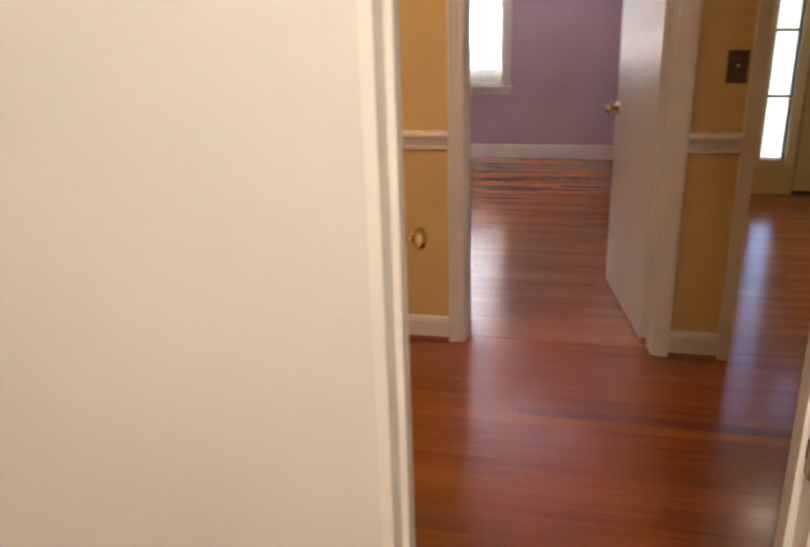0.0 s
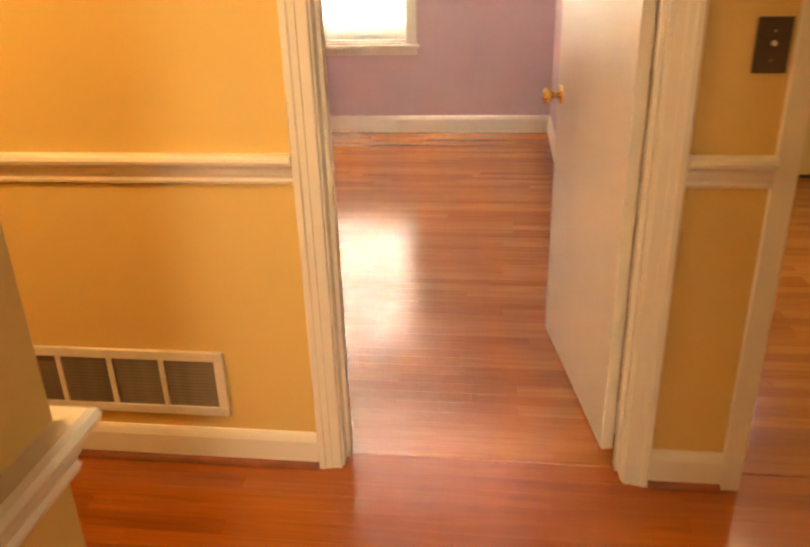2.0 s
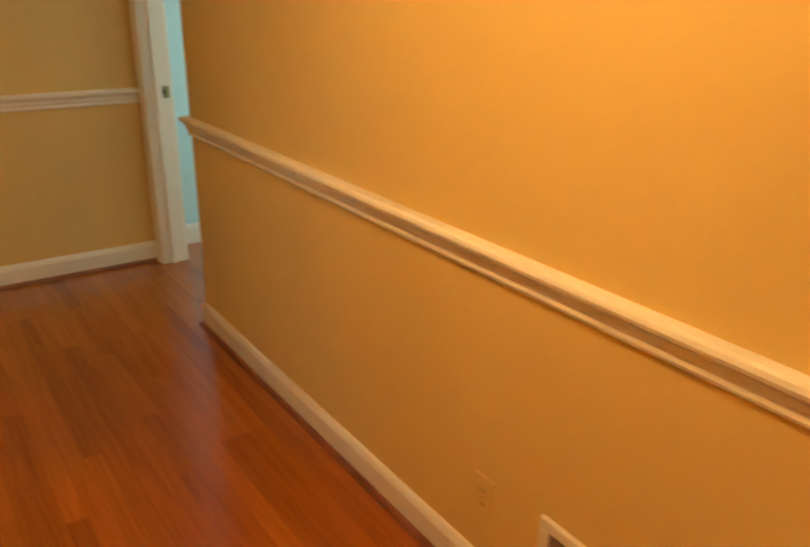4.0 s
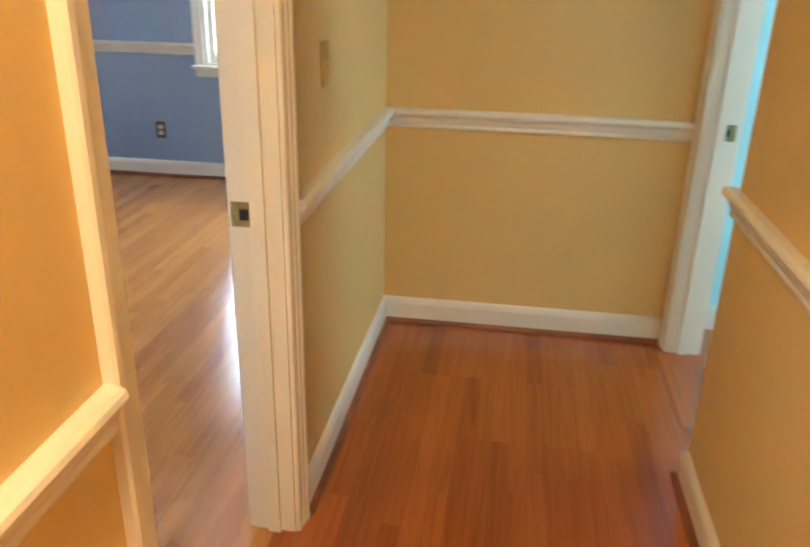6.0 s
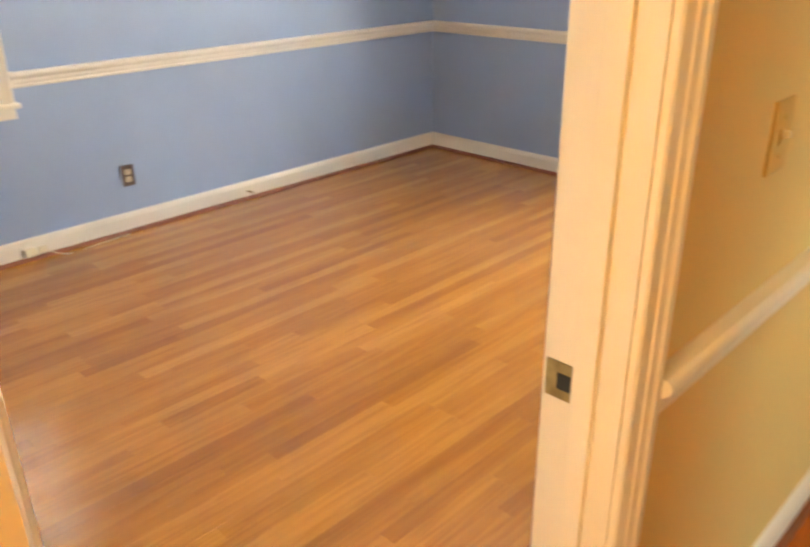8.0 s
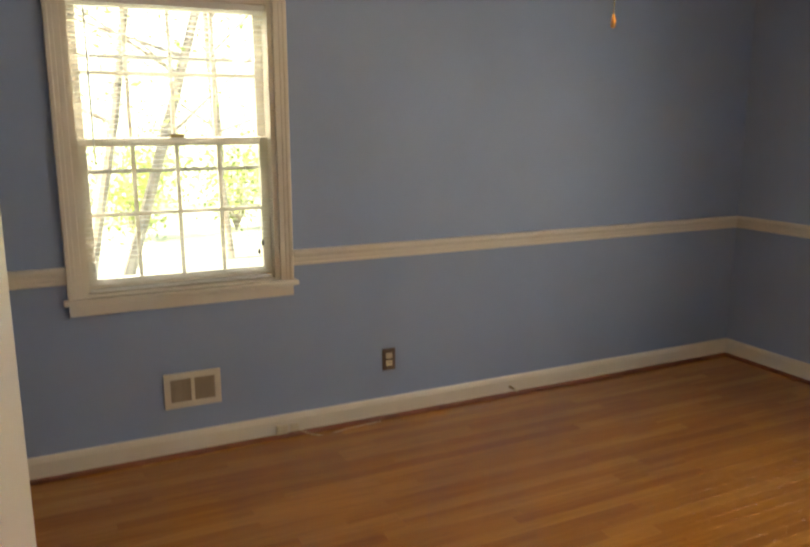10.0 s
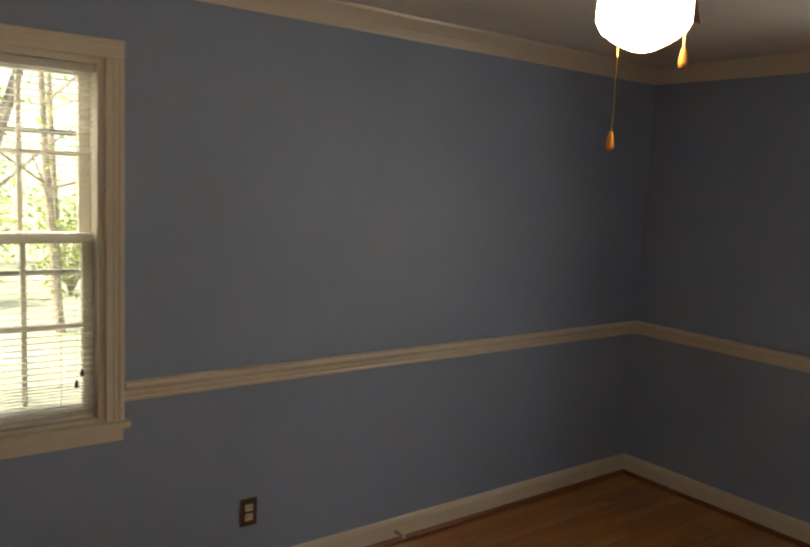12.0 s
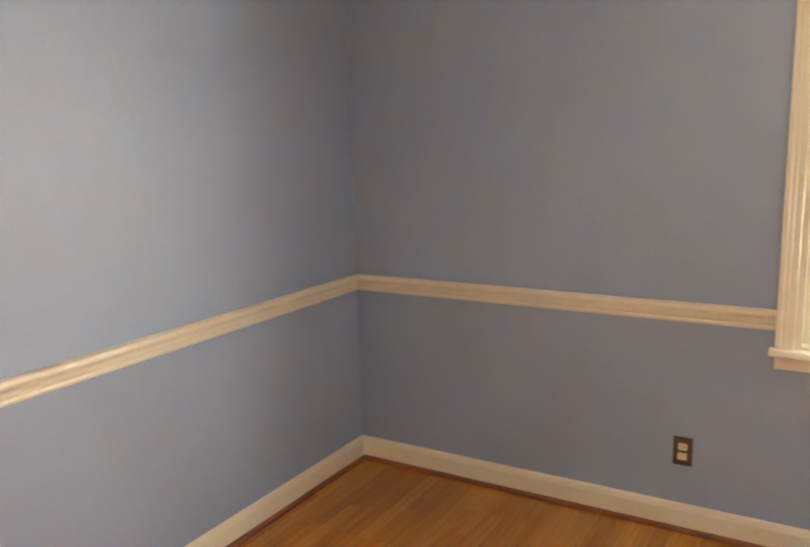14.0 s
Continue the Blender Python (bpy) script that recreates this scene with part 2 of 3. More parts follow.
def wall(name, axis, face, back, a, b, mat, label, openings=(), top=None):
    """A wall leaf across axis ('x' or 'y') from face to back, from a to b, with openings (a, b, z0, z1)."""
    top = top or CEIL
    bm = bmesh.new()

    def slab(u0, u1, z0, z1):
        if u1 - u0 > 1e-4 and z1 - z0 > 1e-4:
            if axis == "y":
                box(bm, u0, min(face, back), z0, u1, max(face, back), z1)
            else:
                box(bm, min(face, back), u0, z0, max(face, back), u1, z1)

    u = a
    for o0, o1, z0, z1 in sorted(openings):
        slab(u, o0, 0, top)
        slab(o0, o1, 0, z0)
        slab(o0, o1, z1, top)
        u = o1
    slab(u, b, 0, top)
    return tagged(part(name, bm, mat), label, "wall", kind="structure")


BASE = [(0, 0.0), (0.015, 0.0), (0.015, 0.085), (0.012, 0.095), (0.009, 0.103), (0.004, 0.110), (0, 0.112)]
SHOEP = [(0.0152, 0.0), (0.032, 0.0), (0.031, 0.008), (0.026, 0.015), (0.0152, 0.019)]
RAILP = [(0, 0.848), (0.010, 0.850), (0.013, 0.858), (0.010, 0.866), (0.016, 0.876), (0.018, 0.890), (0.026, 0.897), (0.033, 0.902),
         (0.036, 0.911), (0.033, 0.920), (0.026, 0.925), (0, 0.925)]
CROWN = [(0, CEIL - 0.085), (0.008, CEIL - 0.085), (0.012, CEIL - 0.074), (0.026, CEIL - 0.052), (0.048, CEIL - 0.030), (0.064, CEIL - 0.018),
         (0.072, CEIL - 0.012), (0.075, CEIL - 0.001), (0, CEIL - 0.001)]


def trim(name, profile, path, mat, label):
    return tagged(part(name, sweep(profile, path), mat), label, "moulding", kind="structure")


CASE_W = 0.066


def casing_leg(bm, u0, u1, z0, z1, flip=False):
    """A door casing leg: stepped across its width, thicker at the outer edge; y is proud of the wall."""
    prof = [(0.0, 0.0), (0.0, 0.010), (0.05, 0.013), (0.40, 0.014), (0.44, 0.017), (0.66, 0.018), (0.74, 0.022), (0.94, 0.022), (1.0, 0.017), (1.0, 0.0)]
    w = u1 - u0
    lo, hi = [], []
    for f, d in prof:
        x = u0 + w * f if not flip else u1 - w * f
        lo.append(bm.verts.new((x, d, z0)))
        hi.append(bm.verts.new((x, d, z1)))
    n = len(prof)
    for i in range(n):
        bm.faces.new((lo[i], lo[(i + 1) % n], hi[(i + 1) % n], hi[i]))
    bm.faces.new(lo)
    bm.faces.new(hi)


def casing_head(bm, u0, u1, z0, z1):
    prof = [(0.0, 0.0), (0.0, 0.010), (0.05, 0.013), (0.40, 0.014), (0.44, 0.017), (0.66, 0.018), (0.74, 0.022), (0.94, 0.022), (1.0, 0.017), (1.0, 0.0)]
    a = [bm.verts.new((u0, d, z0 + (z1 - z0) * f)) for f, d in prof]
    b = [bm.verts.new((u1, d, z0 + (z1 - z0) * f)) for f, d in prof]
    n = len(prof)
    for i in range(n):
        bm.faces.new((a[i], a[(i + 1) % n], b[(i + 1) % n], b[i]))
    bm.faces.new(a)
    bm.faces.new(b)


def doorway(name, m, width, depth, label, sides=(1, 1), strike=None, stop=True):
    """Jambs, stops and casings of a doorway; local x across, y out to the viewer's room, origin at floor of one jamb."""
    d = thing(name, m, label, "door frame", kind="structure")
    part("jamb", boxed(-0.018, -depth, 0, 0.0, 0, DOOR_H, 0.001), WHITE, d)
    part("jamb", boxed(width, -depth, 0, width + 0.018, 0, DOOR_H, 0.001), WHITE, d)
    part("head_jamb", boxed(-0.018, -depth, DOOR_H, width + 0.018, 0, DOOR_H + 0.018), WHITE, d)
    if stop:
        for x in (0.0, width - 0.011):
            part("door_stop", boxed(x, -depth * 0.62, 0, x + 0.011, -depth * 0.62 + 0.035, DOOR_H, 0.002), WHITE, d)
    for side in (0, 1):
        if not sides[side]:
            continue
        turn = pose(0, 0.0, 0) if side == 0 else pose(width, -depth, 0, 0, 0, 180)
        for flip in (True, False):
            bm = bmesh.new()
            if flip:
                casing_leg(bm, -0.005 - CASE_W, -0.005, 0, DOOR_H + 0.005, True)
            else:
                casing_leg(bm, width + 0.005, width + 0.005 + CASE_W, 0, DOOR_H + 0.005)
            part("casing", bm, WHITE, d).matrix_local = turn
        bm = bmesh.new()
        casing_head(bm, -0.005 - CASE_W, width + 0.005 + CASE_W, DOOR_H + 0.005, DOOR_H + 0.005 + CASE_W)
        part("casing_head", bm, WHITE, d).matrix_local = turn
    if strike is not None:
        x, sign, y = strike
        bm = boxed(0, -0.030, -0.030, sign * 0.0025, 0.030, 0.030, 0.0008)
        p = part("strike_plate", bm, DARKBRASS, d, "tarnished brass strike plate")
        p.matrix_local = pose(x, y, 0.905)
        # Black block on the plate; the hole's dark inside is just its colour.
        part("latch_hole_shade", boxed(sign * 0.0026, -0.010, -0.013, sign * 0.0036, 0.012, 0.013), BLACK, p)
    return d


def knob_set(parent, m):
    h = part("handle", lathe([(0.001, 0.0), (0.031, 0.0), (0.0325, 0.003), (0.030, 0.007), (0.020, 0.010), (0.001, 0.0105)], 28), BRASS, parent, "polished brass rosette")
    h.matrix_local = m
    part("knob", lathe([(0.009, 0.010), (0.009, 0.026), (0.011, 0.030), (0.018, 0.034), (0.0245, 0.041), (0.0265, 0.049), (0.0245, 0.057), (0.017, 0.063), (0.006, 0.0655)], 28), BRASS, h, "polished brass knob", True)


def door_leaf(name, m, width, label, thick=0.035, pin=0):
    """A flush door: hinge edge at local origin, leaf along x, thickness along y."""
    d = thing(name, m, label, "door", kind="structure")
    part("door_slab", boxed(0.003, 0, 0.012, width - 0.003, thick, DOOR_H - 0.004, 0.0015), DOORP, d)
    for y, rx in ((0.0, 90), (thick, -90)):
        knob_set(d, pose(width - 0.062, y, 0.905, rx, 0, 0))
    part("latch_plate", boxed(width - 0.0031, thick / 2 - 0.012, 0.875, width - 0.0018, thick / 2 + 0.012, 0.935), DARKBRASS, d)
    for z in (0.22, 1.05, 1.82):
        part("hinge", lathe([(0.006, -0.045), (0.0065, -0.043), (0.0065, 0.043), (0.006, 0.045)], 10), DARKBRASS, d).matrix_local = pose(0, -0.005 if not pin else thick + 0.005, z)
    return d


def window(name, m, w, h, label, blind="open", apart=True):
    """A double-hung window in a 0.16 m wall; local x across, y into the room, origin at the opening's lower corner."""
    d = thing(name, m, label, "window", kind="structure")
    c = 0.062
    for u0, u1, flip in ((-c, 0.0, True), (w, w + c, False)):
        bm = bmesh.new()
        casing_leg(bm, u0, u1, 0.0, h, flip)
        part("casing", bm, WHITE, d)
    bm = bmesh.new()
    casing_head(bm, -c, w + c, h, h + c)
    part("casing_head", bm, WHITE, d)
    part("window_sill", boxed(-c - 0.018, -0.05, -0.024, w + c + 0.018, 0.042, 0.0, 0.006), WHITE, d)
    part("apron", boxed(-c + 0.002, 0.0, -0.075, w + c - 0.002, 0.016, -0.0242, 0.003), WHITE, d)
    for x0, x1, z0, z1 in ((-0.012, 0.022, 0, h), (w - 0.022, w + 0.012, 0, h), (0.022, w - 0.022, h - 0.022, h + 0.012), (0.022, w - 0.022, -0.012, 0.012)):
        part("liner", boxed(x0, -0.155, z0, x1, -0.002, z1), WHITE, d)
    mid = h * 0.515
    for title, z0, z1, y in (("upper_sash", mid - 0.018, h - 0.022, -0.125), ("lower_sash", 0.012, mid + 0.018, -0.085)):
        s = part(title, boxed(0.022, y, z0, 0.062, y + 0.032, z1, 0.003), WHITE, d)
        part("stile", boxed(w - 0.062, y, z0, w - 0.022, y + 0.032, z1, 0.003), WHITE, s)
        part("bottom_rail", boxed(0.0622, y, z0, w - 0.0622, y + 0.032, z0 + (0.036 if title == "upper_sash" else 0.055), 0.003), WHITE, s)
        part("top_rail", boxed(0.0622, y, z1 - 0.036, w - 0.0622, y + 0.032, z1, 0.003), WHITE, s)
        gx0, gx1, gz0, gz1 = 0.062, w - 0.062, z0 + 0.04, z1 - 0.036
        for i in (1, 2, 3):
            x = gx0 + (gx1 - gx0) * i / 4
            part("muntin", boxed(x - 0.008, y + 0.006, gz0, x + 0.008, y + 0.026, gz1), WHITE, s)
        z = gz0 + (gz1 - gz0) * 0.5
        part("muntin", boxed(gx0, y + 0.0065, z - 0.008, gx1, y + 0.0255, z + 0.008), WHITE, s)
        for i in range(4):
            for j in range(2):
                xa, xb = gx0 + (gx1 - gx0) * i / 4, gx0 + (gx1 - gx0) * (i + 1) / 4
                za, zb = gz0 + (gz1 - gz0) * j / 2, gz0 + (gz1 - gz0) * (j + 1) / 2
                p = part("pane", boxed(xa, y + 0.014, za, xb, y + 0.017, zb), GLASS, s)
                p.visible_shadow = False
    for z in (h * 0.415, h * 0.80):
        part("storm_bar", boxed(0.022, -0.152, z - 0.009, w - 0.022, -0.134, z + 0.009), GREYP, d)
    part("sash_lock", boxed(w / 2 - 0.03, -0.052, mid + 0.0182, w / 2 + 0.03, -0.030, mid + 0.034, 0.004), DARKBRASS, d)
    b = thing("window_blind", m, "white vinyl mini blind hanging in the window, slats tilted open" if blind == "open" else "white vinyl mini blind in the window, " + ("raised to the top" if blind == "up" else "slats half closed"), "blind")
    part("headrail", boxed(0.026, -0.048, h - 0.052, w - 0.026, -0.014, h - 0.024, 0.003), BLINDM, b)
    part("bottom_rail", boxed(0.03, -0.043, 0.016, w - 0.03, -0.019, 0.030, 0.003), BLINDM, b).location = (0, 0, h - 0.215 if blind == "up" else 0)
    tilt = radians(4 if blind == "open" else 58)
    z, step = 0.046, 0.0215
    slat = finish(boxed(0.03, -0.0125 * math.cos(tilt), -0.0004, w - 0.03, 0.0125 * math.cos(tilt), 0.0004))
    slat.materials.append(BLINDM)
    for v in slat.vertices:
        v.co.z += math.tan(tilt) * v.co.y
    if blind == "up":
        z, step = h - 0.058 - 40 * 0.003, 0.003
    while z < h - 0.06:
        s = new("slat", slat)
        s.parent = b
        s.location = (0, -0.031, z)
        z += 0.011 if z < 0.14 else step
    for x in (0.14, w - 0.14) if blind != "up" else ():
        part("ladder_cord", boxed(x - 0.0008, -0.0185, 0.03, x + 0.0008, -0.0170, h - 0.05), BLINDM, b)
    part("tilt_wand", lathe([(0.0035, 0.0), (0.0035, 0.62)], 8), BLINDM, b).matrix_local = pose(w - 0.09 if apart else 0.09, -0.010, h - 0.69)
    for x, z in ((0.075, 0.20), (0.092, 0.16)) if blind != "up" else ():
        part("pull_cord", boxed(x, -0.0115, z, x + 0.0012, -0.0103, h - 0.05), BLINDM, b)
        part("cord_tassel", lathe([(0.002, 0.03), (0.006, 0.02), (0.007, 0.004), (0.003, 0.0)], 10), BLACK, b).matrix_local = pose(x, -0.011, z - 0.03)
    return d


def outlet(m, plate, face, label):
    o = thing("outlet", m, label, "outlet", "wall outlets")
    part("cover_plate", boxed(-0.036, 0, -0.058, 0.036, 0.006, 0.058, 0.0025), plate, o)
    for z in (-0.020, 0.020):
        r = part("receptacle", boxed(-0.017, 0.0062, z - 0.014, 0.017, 0.0085, z + 0.014, 0.003), face, o)
        for x in (-0.006, 0.006):
            # Thin black blocks give the slots their dark; nothing is cut in.
            part("slot_shade", boxed(x - 0.0012, 0.0084, z - 0.002, x + 0.0012, 0.0092, z + 0.007), BLACK, r)
    part("screw", lathe([(0.0032, 0.006), (0.003, 0.0075)], 10, "z"), CHROME, o).matrix_local = pose(0, 0, 0, -90, 0, 0)
    return o


def switch(m, plate, label, paddles=1):
    o = thing("light_switch", m, label, "light switch")
    part("cover_plate", boxed(-0.036, 0, -0.058, 0.036, 0.006, 0.058, 0.0028), plate, o)
    part("toggle_frame", boxed(-0.007, 0.006, -0.013, 0.007, 0.0075, 0.013), plate, o)
    part("toggle", boxed(-0.0045, 0.0075, 0.0, 0.0045, 0.018, 0.010, 0.0015), IVORY, o)
    for z in (-0.030, 0.030):
        part("screw", lathe([(0.0036, 0.0), (0.003, 0.002)], 10), (CHROME if plate is BROWNP else plate), o).matrix_local = pose(0, 0.006, z, -90, 0, 0)
    return o


def wall_vent(name, m, w, h, cols, label, louvre, back):
    """A register: rim, dividers and louvres; local x across, y out of the wall, origin at the centre."""
    v = thing(name, m, label, "vent")
    f = 0.028
    # Flat dark sheet in place of the shade inside an open duct.
    part("duct_shade", boxed(-w / 2 + 0.01, 0.0, -h / 2 + 0.01, w / 2 - 0.01, 0.002, h / 2 - 0.01), back, v)
    for x0, z0, x1, z1 in ((-w / 2, h / 2 - f, w / 2, h / 2), (-w / 2, -h / 2, w / 2, -h / 2 + f), (-w / 2, -h / 2 + f, -w / 2 + f, h / 2 - f), (w / 2 - f, -h / 2 + f, w / 2, h / 2 - f)):
        part("frame", boxed(x0, 0, z0, x1, 0.013, z1, 0.003), VENTM, v)
    iw = w - 2 * f
    for i in range(1, cols):
        x = -iw / 2 + iw * i / cols
        part("divider", boxed(x - 0.008, 0.002, -h / 2 + f, x + 0.008, 0.012, h / 2 - f, 0.002), VENTM, v)
    n = max(5, int((h - 2 * f) / 0.010))
    me = finish(boxed(-iw / 2, -0.0035, -0.0007, iw / 2, 0.0035, 0.0007))
    me.materials.append(louvre)
    for v2 in me.vertices:
        v2.co.z -= 0.9 * v2.co.y
    for i in range(n):
        s = new("louvre", me)
        s.parent = v
        s.location = (0, 0.0065, -h / 2 + f + (i + 0.5) * (h - 2 * f) / n)
    return v


# ---- structure ----
T = 0.06
TN, TS = 2 * T, 2 * T
dl = (LAV_D[0] - 0.018, LAV_D[1] + 0.018, 0, DOOR_H + 0.018)
wall("wall_hall_north", "y", 0, T, N_END, SEG_X, YELLOW, "orange-yellow painted hall wall with chair rail", [dl])
wall("wall_recess_east", "x", N_END, N_END + T, T, RECESS, YELLOW, "yellow painted return of the hall wall")
dc = (CYAN_D[0] - 0.018, CYAN_D[1] + 0.018, 0, DOOR_H + 0.018)
wall("wall_recess_north", "y", RECESS, RECESS + T, HALL_W, N_END + T, YELLOW, "yellow painted wall with a door frame", [dc])
wall("wall_hall_west", "x", HALL_W, HALL_W - T, HALL_S, RECESS + T, YELLOW, "yellow painted end wall of the hall")
db = (BLUE_D[0] - 0.018, BLUE_D[1] + 0.018, 0, DOOR_H + 0.018)
wall("wall_hall_south", "y", HALL_S, HALL_S - T, HALL_W - T, SPUR_W, YELLOW, "yellow painted hall wall with a doorway", [db])
wall("wall_spur_west", "x", SPUR_W, SPUR_W - T, SPUR_Y, HALL_S - T, YELLOW, "yellow painted wall behind the open door")
ds = (START_D[0] - 0.018, START_D[1] + 0.018, 0, DOOR_H + 0.018)
wall("wall_spur_south", "y", SPUR_Y, SPUR_Y - T, SPUR_W - T, SPUR_E, YELLOW, "yellow painted wall around the bathroom doorway", [ds])
wall("wall_spur_east", "x", SPUR_E, SPUR_E + T, SPUR_Y - T, -0.3, YELLOW, "yellow painted wall of the hall")
wall("wall_bath_north", "y", SPUR_Y - T, SPUR_Y - 2 * T, -0.9, SPUR_E + T, BATH, "cream painted bathroom wall", [ds])
wall("wall_bath_west", "x", -0.9, -0.9 - T, -4.0, SPUR_Y - T, BATH, "cream painted bathroom wall")
wall("wall_bath_east", "x", SPUR_E, SPUR_E + T, -4.0, SPUR_Y - 2 * T, BATH, "cream painted bathroom wall")
wall("wall_bath_south", "y", -4.0, -4.0 - T, -0.9 - T, SPUR_E + T, BATH, "cream painted bathroom wall")
# lavender room
wl = WIN_L
wall("wall_lavender_south", "y", 2 * T, T, -2.2, LAV_X1, LAVENDER, "lavender painted wall", [dl])
wall("wall_lavender_east", "x", LAV_X1, LAV_X1 + 0.1, 2 * T, LAV_Y, LAVENDER, "lavender painted wall")
wall("wall_lavender_north", "y", LAV_Y, LAV_Y + 0.16, -2.2, LAV_X1 + 0.1, LAVENDER, "lavender painted wall with a window", [(wl[0], wl[1], wl[2], wl[3])])
wall("wall_lavender_west", "x", -2.2, -2.2 - T, T, LAV_Y, LAVENDER, "lavender painted wall")
# living room and entry
FD = (1.96, 2.31)
wall("wall_living_west", "x", SEG_X, SEG_X - 0.1, T, 3.05, PALE, "pale yellow painted wall")
wall("wall_entry_north", "y", 2.87, 2.99, SEG_X, 2.44, PALE, "pale yellow entry wall with the front door", [(1.72, 1.88, 0.25, 2.03), (FD[0], FD[1], 0, DOOR_H)])
wall("wall_entry_east", "x", 2.39, 2.49, 2.16, 2.87, PALE, "pale yellow short wall beside the entry")
wall("wall_living_north", "y", 3.05, 3.15, 2.46, 5.0, PALE, "pale yellow living room wall")
wall("wall_living_east", "x", 5.0, 5.1, -0.3, 3.15, PALE, "pale yellow living room wall")
wall("wall_living_south", "y", -0.3, -0.4, SPUR_E + T, 5.1, PALE, "pale yellow living room wall")
# room behind the recess
wall("wall_cyan_south", "y", RECESS + 2 * T, RECESS + T, -4.4, -2.34, CYAN, "pale cyan painted wall", [dc])
wall("wall_cyan_west", "x", -4.2, -4.2 - T, RECESS + 2 * T, 2.3, CYAN, "pale cyan painted wall")
wall("wall_cyan_east", "x", -2.4, -2.4 + T, RECESS + 2 * T, 2.3, CYAN, "pale cyan painted wall")
wall("wall_cyan_north", "y", 2.3, 2.36, -4.4, -2.4 + T, CYAN, "pale cyan painted wall")
# blue room
wa, wb = WIN_A, WIN_B
wall("wall_blue_north", "y", BN, BN + T, BW, BE, BLUE, "blue painted wall with a doorway", [db])
wall("wall_blue_south", "y", BS, BS - 0.16, BW - 0.16, BE + T, BLUE, "blue painted wall with a window", [wa])
wall("wall_blue_west", "x", BW, BW - 0.16, BS, BN + T, BLUE, "blue painted wall with a window", [wb])
wall("wall_blue_east", "x", BE, BE + T, BS, BN + T, BLUE, "blue painted wall")


def ceiling(name, x0, y0, x1, y1):
    tagged(part(name, boxed(x0, y0, CEIL, x1, y1, CEIL + 0.12), CEILM), "flat matt white plaster ceiling", "ceiling", kind="structure")


ceiling("ceiling_hall", HALL_W - T, HALL_S - T, SPUR_E + T, RECESS + T)
ceiling("ceiling_spur", SPUR_W - T, SPUR_Y - T, SPUR_E + T, HALL_S - T)
ceiling("ceiling_bath", -0.96, -4.06, SPUR_E + T, SPUR_Y - T)
ceiling("ceiling_blue_room", BW - 0.16, BS - 0.16, BE + T, HALL_S - T)
ceiling("ceiling_lavender_room", -2.26, RECESS + T, LAV_X1 + 0.2, LAV_Y + 0.16)
ceiling("ceiling_living_room", LAV_X1 + 0.2, RECESS + T, 5.1, 3.15)
ceiling("ceiling_living_south", SPUR_E + T, -0.4, 5.1, RECESS + T)
ceiling("ceiling_cyan_room", -4.4, RECESS + T, -2.26, 2.36)

# mouldings: the room lies on the left of each path
C = CASE_W + 0.005
hall_runs = [
    [(LAV_D[0] - C, 0), (N_END, 0), (N_END, RECESS)],
    [(HALL_W, RECESS), (HALL_W, HALL_S), (BLUE_D[0] - C, HALL_S)],
    [(BLUE_D[1] + C, HALL_S), (SPUR_W, HALL_S), (SPUR_W, SPUR_Y)],
    [(SEG_X - 0.05, 0), (LAV_D[1] + C, 0)],
]
for run in hall_runs:
    trim("baseboard", BASE, run, WHITE, "cream painted baseboard")
    trim("shoe_moulding", SHOEP, run, SHOE, "stained wooden shoe moulding")
    trim("chair_rail", RAILP, run, WHITE, "cream painted moulded chair rail")
trim("corner_trim", [(0, 0), (0.016, 0), (0.018, 0.002), (0.018, CEIL - 0.001), (0, CEIL - 0.001)], [(SEG_X, 0), (SEG_X - 0.05, 0)], WHITE, "cream painted trim on the wall's end")
blue_base = [[(BLUE_D[0] - C, BN), (BW, BN), (BW, BS), (BE, BS), (BE, BN), (BLUE_D[1] + C, BN)]]
for run in blue_base:
    trim("baseboard", BASE, run, WHITE, "white painted baseboard")
    trim("shoe_moulding", SHOEP, run, SHOE, "stained wooden shoe moulding")
cw = 0.062
for run in [[(BLUE_D[0] - C, BN), (BW, BN), (BW, WIN_B[1] + cw)], [(BW, WIN_B[0] - cw), (BW, BS), (WIN_A[0] - cw, BS)], [(WIN_A[1] + cw, BS), (BE, BS), (BE, BN), (BLUE_D[1] + C, BN)]]:
    trim("chair_rail", RAILP, run, WHITE, "white painted moulded chair rail")
trim("crown_moulding", CROWN, [(BE - 0.001, BN), (BW, BN), (BW, BS), (BE, BS), (BE, BN + 0.001)], WHITE, "white painted crown moulding")
LBASE = [(o, z * 1.15) for o, z in BASE]
trim("baseboard", LBASE, [(LAV_X1, 2 * T + 0.1), (LAV_X1, LAV_Y), (-2.2, LAV_Y), (-2.2, 2 * T)], WHITE, "white painted baseboard")
trim("baseboard", BASE, [(2.49, 2.16), (2.39, 2.16), (2.39, 2.87)], WHITE, "cream painted baseboard")
trim("baseboard", BASE, [(-2.4, 2.3), (-4.2, 2.3), (-4.2, RECESS + 2 * T)], WHITE, "white painted baseboard")

